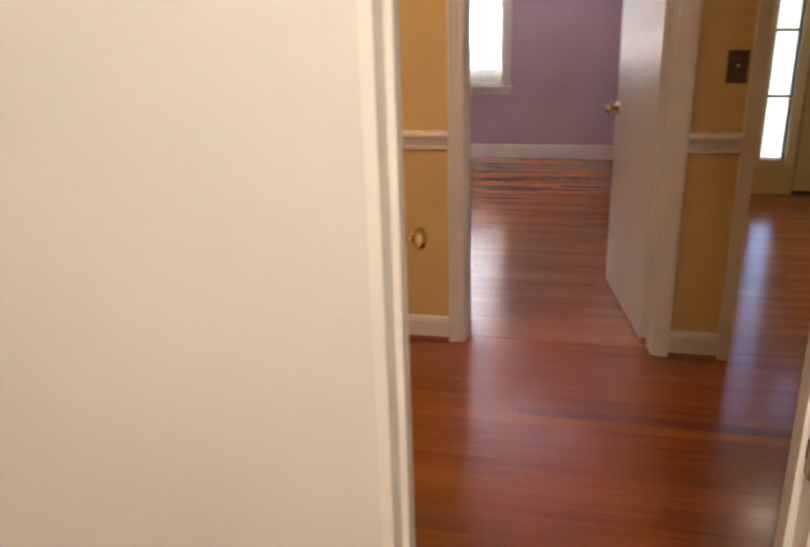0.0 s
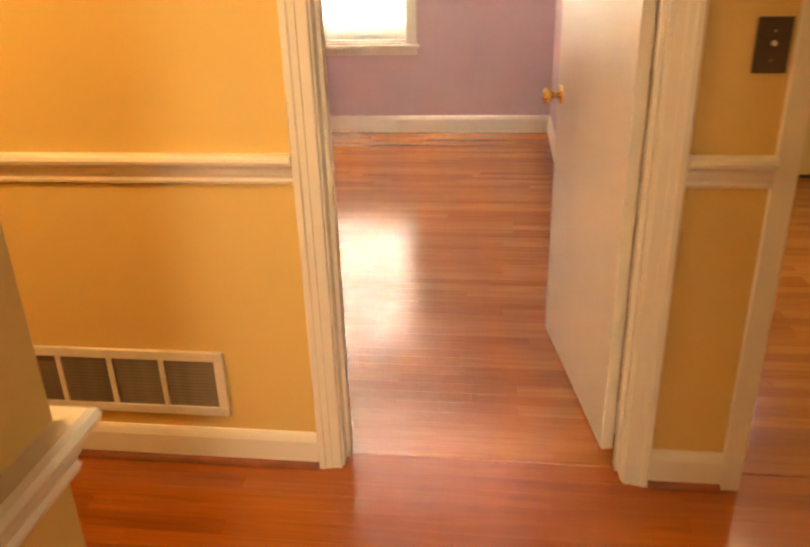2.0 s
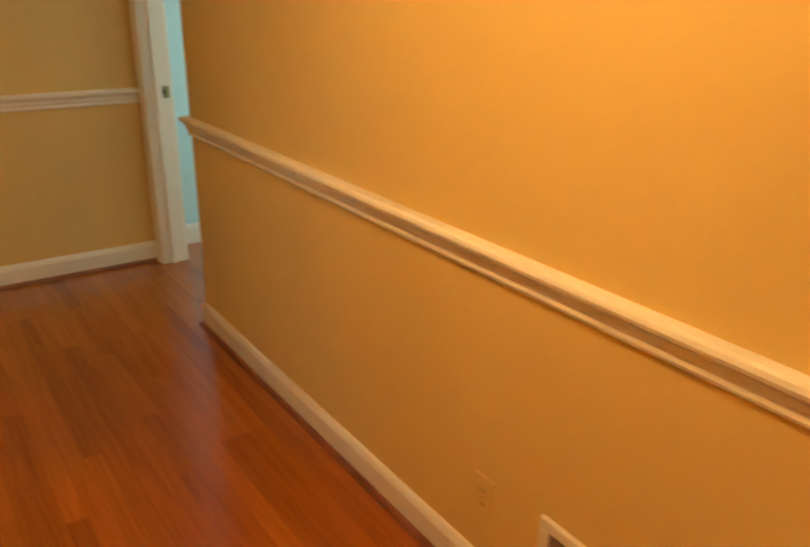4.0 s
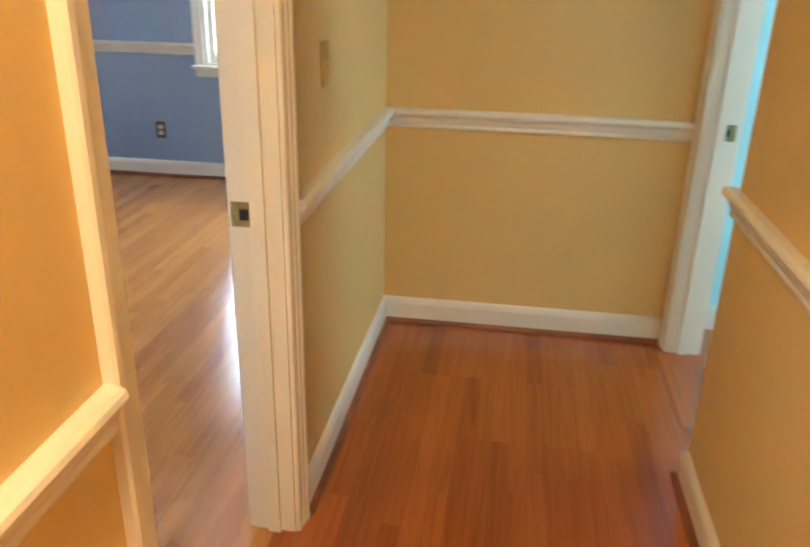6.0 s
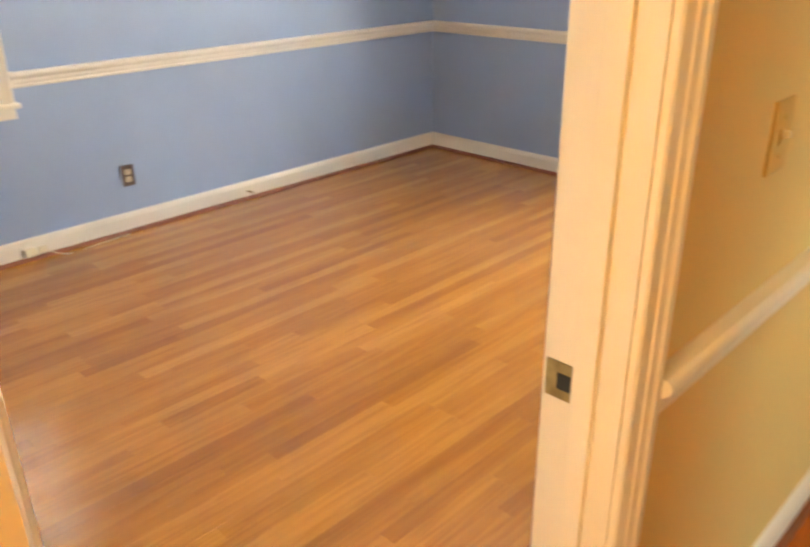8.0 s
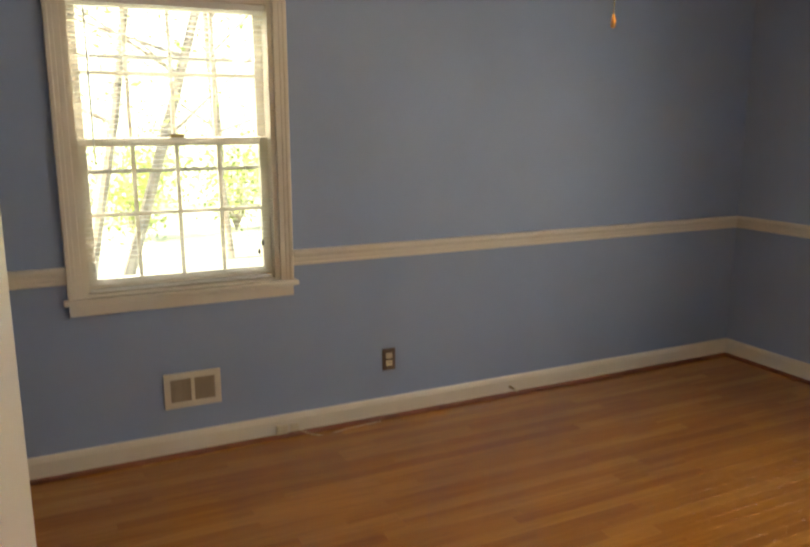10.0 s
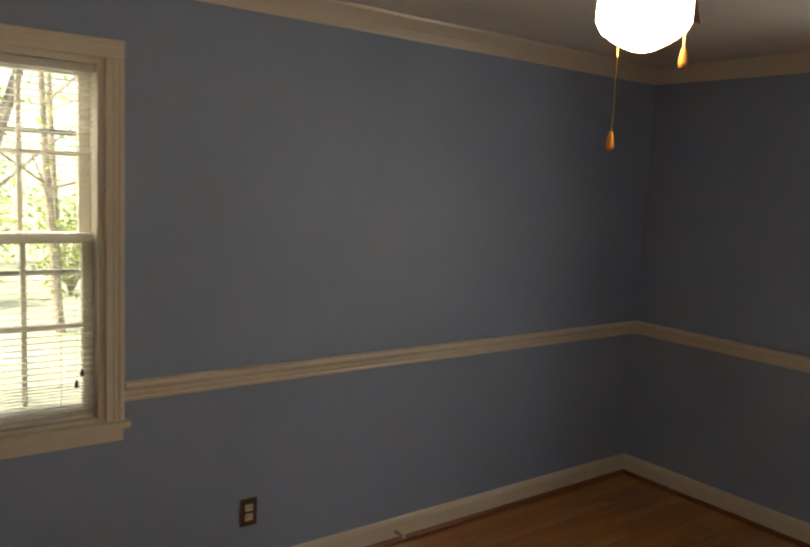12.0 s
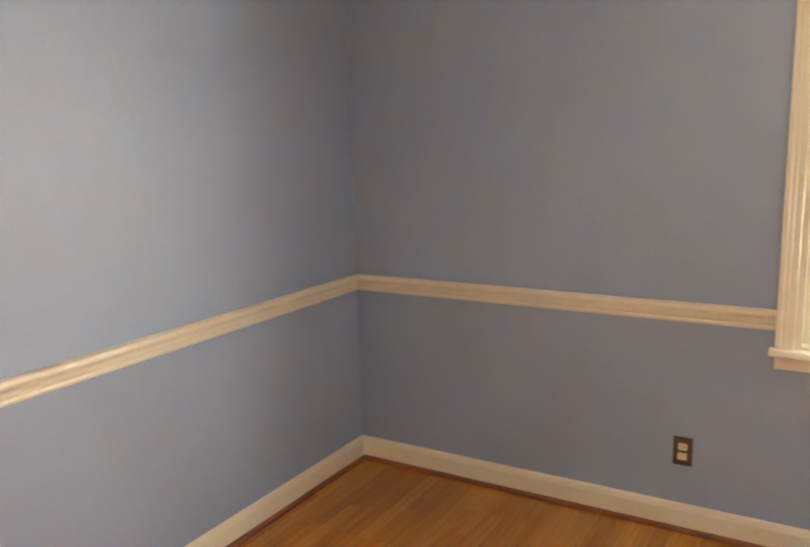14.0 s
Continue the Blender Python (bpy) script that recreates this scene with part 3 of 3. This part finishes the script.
# doorways and doors
doorway("door_frame_1", pose(LAV_D[1], 0, 0, 0, 0, 180), LAV_D[1] - LAV_D[0], TN, "cream painted door frame of the lavender room")
doorway("door_frame_2", pose(BLUE_D[0], HALL_S, 0), BLUE_D[1] - BLUE_D[0], TS, "cream painted door frame with a brass strike plate", strike=(0.0, 1, -0.092))
doorway("door_frame_3", pose(CYAN_D[1], RECESS, 0, 0, 0, 180), CYAN_D[1] - CYAN_D[0], TN, "cream painted door frame at the hall's end", strike=(CYAN_D[1] - CYAN_D[0], -1, -0.08))
doorway("door_frame_4", pose(START_D[0], SPUR_Y, 0), START_D[1] - START_D[0], TS, "cream painted bathroom door frame", sides=(1, 0), strike=(START_D[1] - START_D[0], -1, -0.066))
door_leaf("door_1", pose(START_D[0] - 0.069, SPUR_Y + 0.028, 0, 0, 0, 99.6), 0.73, "cream painted flush door standing open against the wall", pin=1)
door_leaf("door_2", pose(LAV_D[1] - 0.003, TN + 0.004, 0, 0, 0, 99.5), 0.765, "white painted flush door standing open into the room")
door_leaf("door_3", pose(BLUE_D[1] - 0.004, BN - 0.004, 0, 0, 0, -97.5), 0.71, "white painted flush door standing open into the room")


def front_door():
    d = thing("door_4", pose(FD[0] + 0.01, 2.90, 0), "pale yellow panelled front door with a small glazed light", "door", kind="structure")
    w = FD[1] - FD[0] - 0.02
    part("door_slab", boxed(0, 0, 0.02, w, 0.042, 1.50, 0.002), PALED, d)
    part("door_slab", boxed(0, 0, 1.50, 0.08, 0.042, 2.02, 0.002), PALED, d)
    part("door_slab", boxed(w - 0.08, 0, 1.50, w, 0.042, 2.02, 0.002), PALED, d)
    part("door_slab", boxed(0.08, 0, 1.94, w - 0.08, 0.042, 2.02, 0.002), PALED, d)
    p = part("pane", boxed(0.08, 0.018, 1.50, w - 0.08, 0.022, 1.94), GLASS, d)
    p.visible_shadow = False
    for z0, z1 in ((0.16, 0.62), (0.76, 1.36)):
        part("panel", boxed(0.07, -0.006, z0, w - 0.07, 0.0, z1, 0.004), PALED, d)
    part("door_sweep", boxed(0, -0.004, 0.0, w, 0.046, 0.02), BLACK, d)
    part("weatherstrip", boxed(-0.012, -0.012, 0.0, -0.001, 0.02, 2.03), BLACK, d)
    f = thing("window_4", pose(1.72, 2.87, 0.25), "narrow glazed sidelight beside the front door", "window", kind="structure")
    part("window_frame", boxed(-0.03, -0.015, -0.03, 0.0, 0.10, 1.81), WHITE, f)
    part("window_frame", boxed(0.16, -0.015, -0.03, 0.225, 0.10, 1.81), WHITE, f)
    for z in (0.45, 0.9, 1.35):
        part("muntin", boxed(0, 0.04, z - 0.01, 0.16, 0.06, z + 0.01), WHITE, f)
    g = part("pane", boxed(0, 0.048, 0, 0.16, 0.052, 1.78), GLASS, f)
    g.visible_shadow = False


front_door()
window("window_1", pose(WIN_A[0], BS, WIN_A[2]), WIN_A[1] - WIN_A[0], WIN_A[3] - WIN_A[2], "white double-hung window with grid panes and open blinds")
window("window_2", pose(BW, WIN_B[1], WIN_B[2], 0, 0, -90), WIN_B[1] - WIN_B[0], WIN_B[3] - WIN_B[2], "white double-hung window with its blind raised", "up")
window("window_3", pose(WIN_L[1], LAV_Y, WIN_L[2], 0, 0, 180), WIN_L[1] - WIN_L[0], WIN_L[3] - WIN_L[2], "white double-hung window with a half-closed bright blind", "shut")

# ---- things ----
switch(pose(0.99, 0, 1.163, 0, 0, 180), BROWNP, "dark brown light switch plate on the yellow hall wall")
switch(pose(-3.05, HALL_S, 1.20), OCHRE, "ochre light switch plate on the hall wall")
wall_vent("return_air_vent", pose(-0.655, 0, 0.262, 0, 0, 180), 0.67, 0.205, 4, "cream painted return air grille with four louvred sections", LOUV, BLACK)
wall_vent("floor_register_vent", pose(-2.612, BS, 0.315), 0.255, 0.165, 2, "cream two-section wall register under the window", TANL, LOUV)
outlet(pose(-1.185, 0, 0.285, 0, 0, 180), YELLOW, YELLOW, "painted-over cream outlet on the yellow hall wall")
outlet(pose(-3.605, BS, 0.315), BROWNP, IVORY, "brown outlet plate with ivory sockets on the blue wall")
outlet(pose(BW, -3.06, 0.33, 0, 0, -90), BROWNP, IVORY, "brown outlet plate with ivory sockets on the blue wall")


def cable_stub():
    c = thing("phone_jack", pose(-3.02, BS + 0.015, 0.045), "small white phone jack on the baseboard with a loose wire", "phone jack")
    part("jack_box", boxed(-0.028, 0, -0.022, 0.028, 0.022, 0.022, 0.004), IVORY, c)
    part("jack_box", boxed(-0.085, 0, -0.018, -0.045, 0.018, 0.018, 0.004), IVORY, c)
    cu = bpy.data.curves.new("wire", "CURVE")
    cu.dimensions, cu.bevel_depth = "3D", 0.002
    sp = cu.splines.new("BEZIER")
    pts = [(-0.08, 0.02, -0.01), (-0.16, 0.05, -0.042), (-0.34, 0.045, -0.042), (-0.52, 0.03, -0.042)]
    sp.bezier_points.add(len(pts) - 1)
    for q, p in zip(sp.bezier_points, pts):
        q.co, q.handle_left_type, q.handle_right_type = p, "AUTO", "AUTO"
    tmp = bpy.data.objects.new("tmp", cu)
    me = bpy.data.meshes.new_from_object(tmp)
    bpy.data.objects.remove(tmp)
    me.materials.append(IVORY)
    w = new("wire", me)
    w.parent = c


cable_stub()


def door_stop_spring():
    s = thing("spring_door_stop", pose(-4.35, BS + 0.015, 0.05), "small brass door stop on the baseboard", "door stop")
    part("spring", lathe([(0.008, 0.0), (0.006, 0.01), (0.006, 0.055), (0.0045, 0.056)], 12), DARKBRASS, s).matrix_local = pose(0, 0, 0, -90, 0, 0)
    part("rubber_tip", lathe([(0.007, 0.056), (0.008, 0.06), (0.007, 0.07), (0.003, 0.072)], 12), IVORY, s).matrix_local = pose(0, 0, 0, -90, 0, 0)


door_stop_spring()

FAN = (-3.40, -2.68)


def ceiling_fan():
    f = thing("ceiling_fan", pose(FAN[0], FAN[1], CEIL), "brass ceiling fan with dark blades and a lit schoolhouse globe", "ceiling fan")
    part("canopy", lathe([(0.062, 0.0), (0.060, -0.02), (0.03, -0.045), (0.014, -0.05)], 28), BRASS, f, "brass canopy", True)
    part("downrod", lathe([(0.011, -0.045), (0.011, -0.205)], 14), BRASS, f)
    part("motor_housing", lathe([(0.02, -0.20), (0.085, -0.215), (0.105, -0.235), (0.105, -0.28), (0.085, -0.305), (0.045, -0.322)], 32), BRASS, f, "brass motor housing", True)
    for i in range(5):
        bm = boxed(0.18, -0.058, -0.004, 0.60, 0.058, 0.004, 0.002)
        bl = part("blade", bm, BLADE, f, "dark wooden blade")
        bl.matrix_local = pose(0, 0, -0.275, 0, 0, 72 * i - 78) @ pose(0, 0, 0, 11, 0, 0)
        part("blade_iron", boxed(0.09, -0.016, -0.008, 0.24, 0.016, -0.0045, 0.001), BRASS, bl)
    part("fitter", lathe([(0.03, -0.315), (0.046, -0.312), (0.046, -0.338), (0.04, -0.345)], 28), BRASS, f, "brass light fitter", True)
    part("globe", lathe([(0.036, -0.338), (0.045, -0.345), (0.068, -0.357), (0.077, -0.375), (0.077, -0.405), (0.068, -0.422), (0.044, -0.439), (0.018, -0.451), (0.002, -0.454)], 36),
         glow("lit_globe_glass", (1.0, 0.74, 0.42), 12.0), f, "glowing white glass globe", True)
    for x, y, z0, z1 in ((0.026, -0.028, -0.32, -0.585), (-0.046, 0.049, -0.32, -0.445)):
        c = part("pull_chain", boxed(x - 0.0011, y - 0.0011, z1, x + 0.0011, y + 0.0011, z0), BRASS, f)
        part("pull_knob", lathe([(0.002, 0.0), (0.004, -0.004), (0.0065, -0.018), (0.007, -0.027), (0.004, -0.033)], 14), PULLW, c, "small amber wooden pull").matrix_local = pose(x, y, z1)


ceiling_fan()


# ---- outside ----
bm = bmesh.new()
bmesh.ops.create_grid(bm, x_segments=24, y_segments=24, size=300)
tagged(part("ground", bm, GRASS), "patchy sunlit lawn outside the house", "ground", kind="structure").location = (0, 0, -0.55)


def tree(x, y, height, lean, seed, label):
    rng = random.Random(seed)
    t = thing("tree", pose(x, y, -0.56), label, "tree", "garden trees")
    bm = bmesh.new()

    def limb(a, b, r0, r1):
        d = (b - a)
        q = d.to_track_quat("Z", "Y").to_matrix()
        n = 8
        rows = []
        for k in range(5):
            f = k / 4
            c = a + d * f + Vector((rng.uniform(-1, 1), rng.uniform(-1, 1), 0)) * r0 * 0.35 * (0 < k < 4)
            r = r0 + (r1 - r0) * f
            rows.append([bm.verts.new(c + q @ Vector((r * math.cos(2 * math.pi * i / n), r * math.sin(2 * math.pi * i / n), 0))) for i in range(n)])
        for p, q2 in zip(rows, rows[1:]):
            for i in range(n):
                bm.faces.new((p[i], p[(i + 1) % n], q2[(i + 1) % n], q2[i]))

    top = Vector((lean * height * 0.5, rng.uniform(-0.3, 0.3), height * 0.75))
    limb(Vector((0, 0, 0)), top, 0.065, 0.030)
    tips = [top]
    for i in range(6):
        f = rng.uniform(0.35, 1.0)
        a = rng.uniform(0, 6.28)
        b = top * f + Vector((math.cos(a), math.sin(a), rng.uniform(0.2, 0.8))) * rng.uniform(0.8, 1.9)
        limb(top * f, b, 0.020, 0.006)
        tips.append(b)
    part("trunk", bm, BARK, t)
    verts, faces = [], []
    for tip in tips:
        for k in range(34):
            c = tip + Vector((rng.gauss(0, 0.55), rng.gauss(0, 0.55), rng.gauss(0, 0.42)))
            u = Vector((rng.gauss(0, 1), rng.gauss(0, 1), rng.gauss(0, 1))).normalized()
            v = u.orthogonal().normalized() * 0.022
            u = u * 0.05
            i = len(verts)
            verts += [c - u, c + v, c + u, c - v]
            faces.append((i, i + 1, i + 2, i + 3))
    me = bpy.data.meshes.new("leaves")
    me.from_pydata([tuple(p) for p in verts], [], faces)
    me.materials.append(LEAF)
    cr = new("crown", me)
    cr.parent = t
    tagged(cr, kind="stuff")


for i, (x, y, h, lean) in enumerate([(-2.28, -8.5, 5.6, -0.30), (-2.54, -8.6, 6.2, -0.48), (-4.6, -12.5, 6.0, 0.10), (-5.2, -15.5, 7.5, 0.05), (-1.6, -17, 7, 0.0), (-12, -3.5, 6, 0.1), (-1.5, 12, 6, 0.1), (2.5, 9, 6, 0.0)]):
    tree(x, y, h, lean, i + 3, "slender garden tree with light green leaves")

def shrub(x, y, width, height, seed):
    """A loose bush: thin stems from the ground and many small leaves round them."""
    rng = random.Random(seed)
    t = thing("shrub", pose(x, y, -0.56), "loose light green garden shrub on the lawn", "shrub", "garden shrubs")
    stems, verts, faces = bmesh.new(), [], []
    for k in range(14):
        a, lean = rng.uniform(0, 6.28), rng.uniform(0.1, 0.5) * width
        tip = Vector((math.cos(a) * lean, math.sin(a) * lean, height * rng.uniform(0.6, 1.0)))
        ring = []
        for p, rad in ((Vector((0, 0, 0)), 0.014), (tip * 0.5 + Vector((0, 0, 0.08)), 0.010), (tip, 0.004)):
            ring.append([stems.verts.new(p + Vector((math.cos(q * 1.5708), math.sin(q * 1.5708), 0)) * rad) for q in range(4)])
        for lo, hi in zip(ring, ring[1:]):
            for q in range(4):
                stems.faces.new((lo[q], lo[(q + 1) % 4], hi[(q + 1) % 4], hi[q]))
        for q in range(70):
            c = tip * rng.uniform(0.25, 1.05) + Vector((rng.gauss(0, 0.16), rng.gauss(0, 0.16), rng.gauss(0, 0.12))) * width
            c.z = max(c.z, 0.03)
            u = Vector((rng.gauss(0, 1), rng.gauss(0, 1), rng.gauss(0, 1))).normalized()
            v = u.orthogonal().normalized() * 0.03
            u = u * 0.06
            n = len(verts)
            verts += [c - u, c + v, c + u, c - v]
            faces.append((n, n + 1, n + 2, n + 3))
    part("stems", stems, BARK, t)
    me = bpy.data.meshes.new("leaves")
    me.from_pydata([tuple(p) for p in verts], [], faces)
    me.materials.append(LEAF)
    cr = new("foliage", me)
    cr.parent = t
    tagged(cr, kind="stuff")


for i, (x, y, w, h) in enumerate([(-3.5, -15.0, 1.5, 1.5), (-5.4, -15.5, 1.8, 1.9), (-2.2, -17.5, 1.8, 1.8), (-7.0, -17.5, 2.2, 2.2), (-4.3, -20.0, 2.4, 2.4)]):
    shrub(x, y, w, h, i + 40)

# Board that glows by itself; brightness and haze of the distance are painted on.
GLOW_BOARD = bpy.data.materials.new("glowing_distance")
GLOW_BOARD.use_nodes = True
hn = GLOW_BOARD.node_tree
hb = hn.nodes["Principled BSDF"]
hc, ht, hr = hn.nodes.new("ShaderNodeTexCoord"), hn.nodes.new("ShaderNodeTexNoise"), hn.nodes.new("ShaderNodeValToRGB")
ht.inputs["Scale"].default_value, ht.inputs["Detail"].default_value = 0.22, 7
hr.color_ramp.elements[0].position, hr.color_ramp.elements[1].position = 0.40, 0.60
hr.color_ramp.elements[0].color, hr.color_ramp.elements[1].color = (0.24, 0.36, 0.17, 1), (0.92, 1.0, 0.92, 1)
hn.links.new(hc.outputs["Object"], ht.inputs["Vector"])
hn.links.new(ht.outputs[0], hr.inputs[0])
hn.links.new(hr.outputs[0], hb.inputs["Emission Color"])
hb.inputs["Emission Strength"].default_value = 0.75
tagged(part("backdrop", boxed(-60, -52.2, -0.5, 50, -52, 16), GLOW_BOARD), "glowing board with painted bright haze and distant trees", "backdrop", kind="structure")


# ---- floors ----
def floor(name, rects, mat, label, near):
    """Strip flooring along x in the rectangles (x0, y0, x1, y1), each board a piece; boards past the near stretch are joined."""
    rng = random.Random(len(name))
    f = thing(name, pose(0, 0, 0), label, "floor", kind="structure")
    bm = bmesh.new()
    for x0, y0, x1, y1 in rects:
        box(bm, x0, y0, -0.10, x1, y1, -0.0125)
    part("subfloor", bm, SHOE, f)
    w, g = 0.0572, 0.00012
    shared = {}
    verts, faces = [], []
    count = 0

    def board(length):
        key = round(length, 3)
        if key not in shared:
            a, b, c = key - g, w - g, 0.0003
            bm = bmesh.new()
            lo = [bm.verts.new(p) for p in ((g, g, -0.012), (a, g, -0.012), (a, b, -0.012), (g, b, -0.012))]
            mi = [bm.verts.new((v.co.x, v.co.y, -c)) for v in lo]
            hi = [bm.verts.new(p) for p in ((g + c, g + c, 0), (a - c, g + c, 0), (a - c, b - c, 0), (g + c, b - c, 0))]
            for p, q in ((lo, mi), (mi, hi)):
                for i in range(4):
                    bm.faces.new((p[i], p[(i + 1) % 4], q[(i + 1) % 4], q[i]))
            bm.faces.new(hi)
            shared[key] = finish(bm)
            shared[key].materials.append(mat)
        return shared[key]

    for x0, y0, x1, y1 in rects:
        y = y0
        while y < y1 - 0.004:
            x = x0 - 0.001
            first = rng.choice((0.25, 0.45, 0.65, 0.85))
            while x < x1 - 0.02:
                length = min(first or rng.choice((0.4, 0.55, 0.7, 0.85, 1.0, 1.2, 1.5)), x1 - x)
                first = None
                if x1 - x - length < 0.12:
                    length = x1 - x
                me = board(length)
                lift = rng.uniform(-0.0001, 0.0001)
                if near(x + length / 2, y) and count < 390:
                    o = new("plank", me)
                    o.parent = f
                    o.location = (x, y, lift)
                    count += 1
                else:
                    i = len(verts)
                    verts += [(v.co.x + x, v.co.y + y, v.co.z + lift) for v in me.vertices]
                    faces += [tuple(k + i for k in p.vertices) for p in me.polygons]
                x += length
            y += w
    if faces:
        me = bpy.data.meshes.new("planks")
        me.from_pydata(verts, [], faces)
        me.materials.append(mat)
        o = new("planks", me)
        o.parent = f
        tagged(o, kind="stuff")


floor("floor_hall", [(HALL_W, HALL_S - T, SPUR_E, 0.0), (HALL_W, 0.0, N_END, RECESS + T), (SPUR_W, SPUR_Y - 0.06, SPUR_E, HALL_S - T), (LAV_D[0], 0.0, LAV_D[1], T), (SEG_X, 0.0, 5.0, T), (SPUR_E, -0.3, 5.0, 0.0)], FLOOR_H,
      "glossy reddish-brown oak strip floor", lambda x, y: True)
floor("floor_lavender_room", [(-2.2, T, LAV_X1, LAV_Y)], FLOOR_L, "glossy reddish-brown oak strip floor", lambda x, y: True)
floor("floor_blue_room", [(BW, BS, BE, HALL_S - T)], FLOOR_B, "glossy honey-coloured oak strip floor", lambda x, y: True)
floor("floor_living_room", [(SEG_X, T, 5.0, 3.05)], FLOOR_L, "glossy brown oak strip floor", lambda x, y: True)
floor("floor_cyan_room", [(-4.2, RECESS + T, -2.4, 2.3)], FLOOR_H, "glossy brown oak strip floor", lambda x, y: True)
floor("floor_bath", [(-0.9, -4.0, SPUR_E, SPUR_Y - 0.06)], FLOOR_H, "brown oak strip floor", lambda x, y: True)
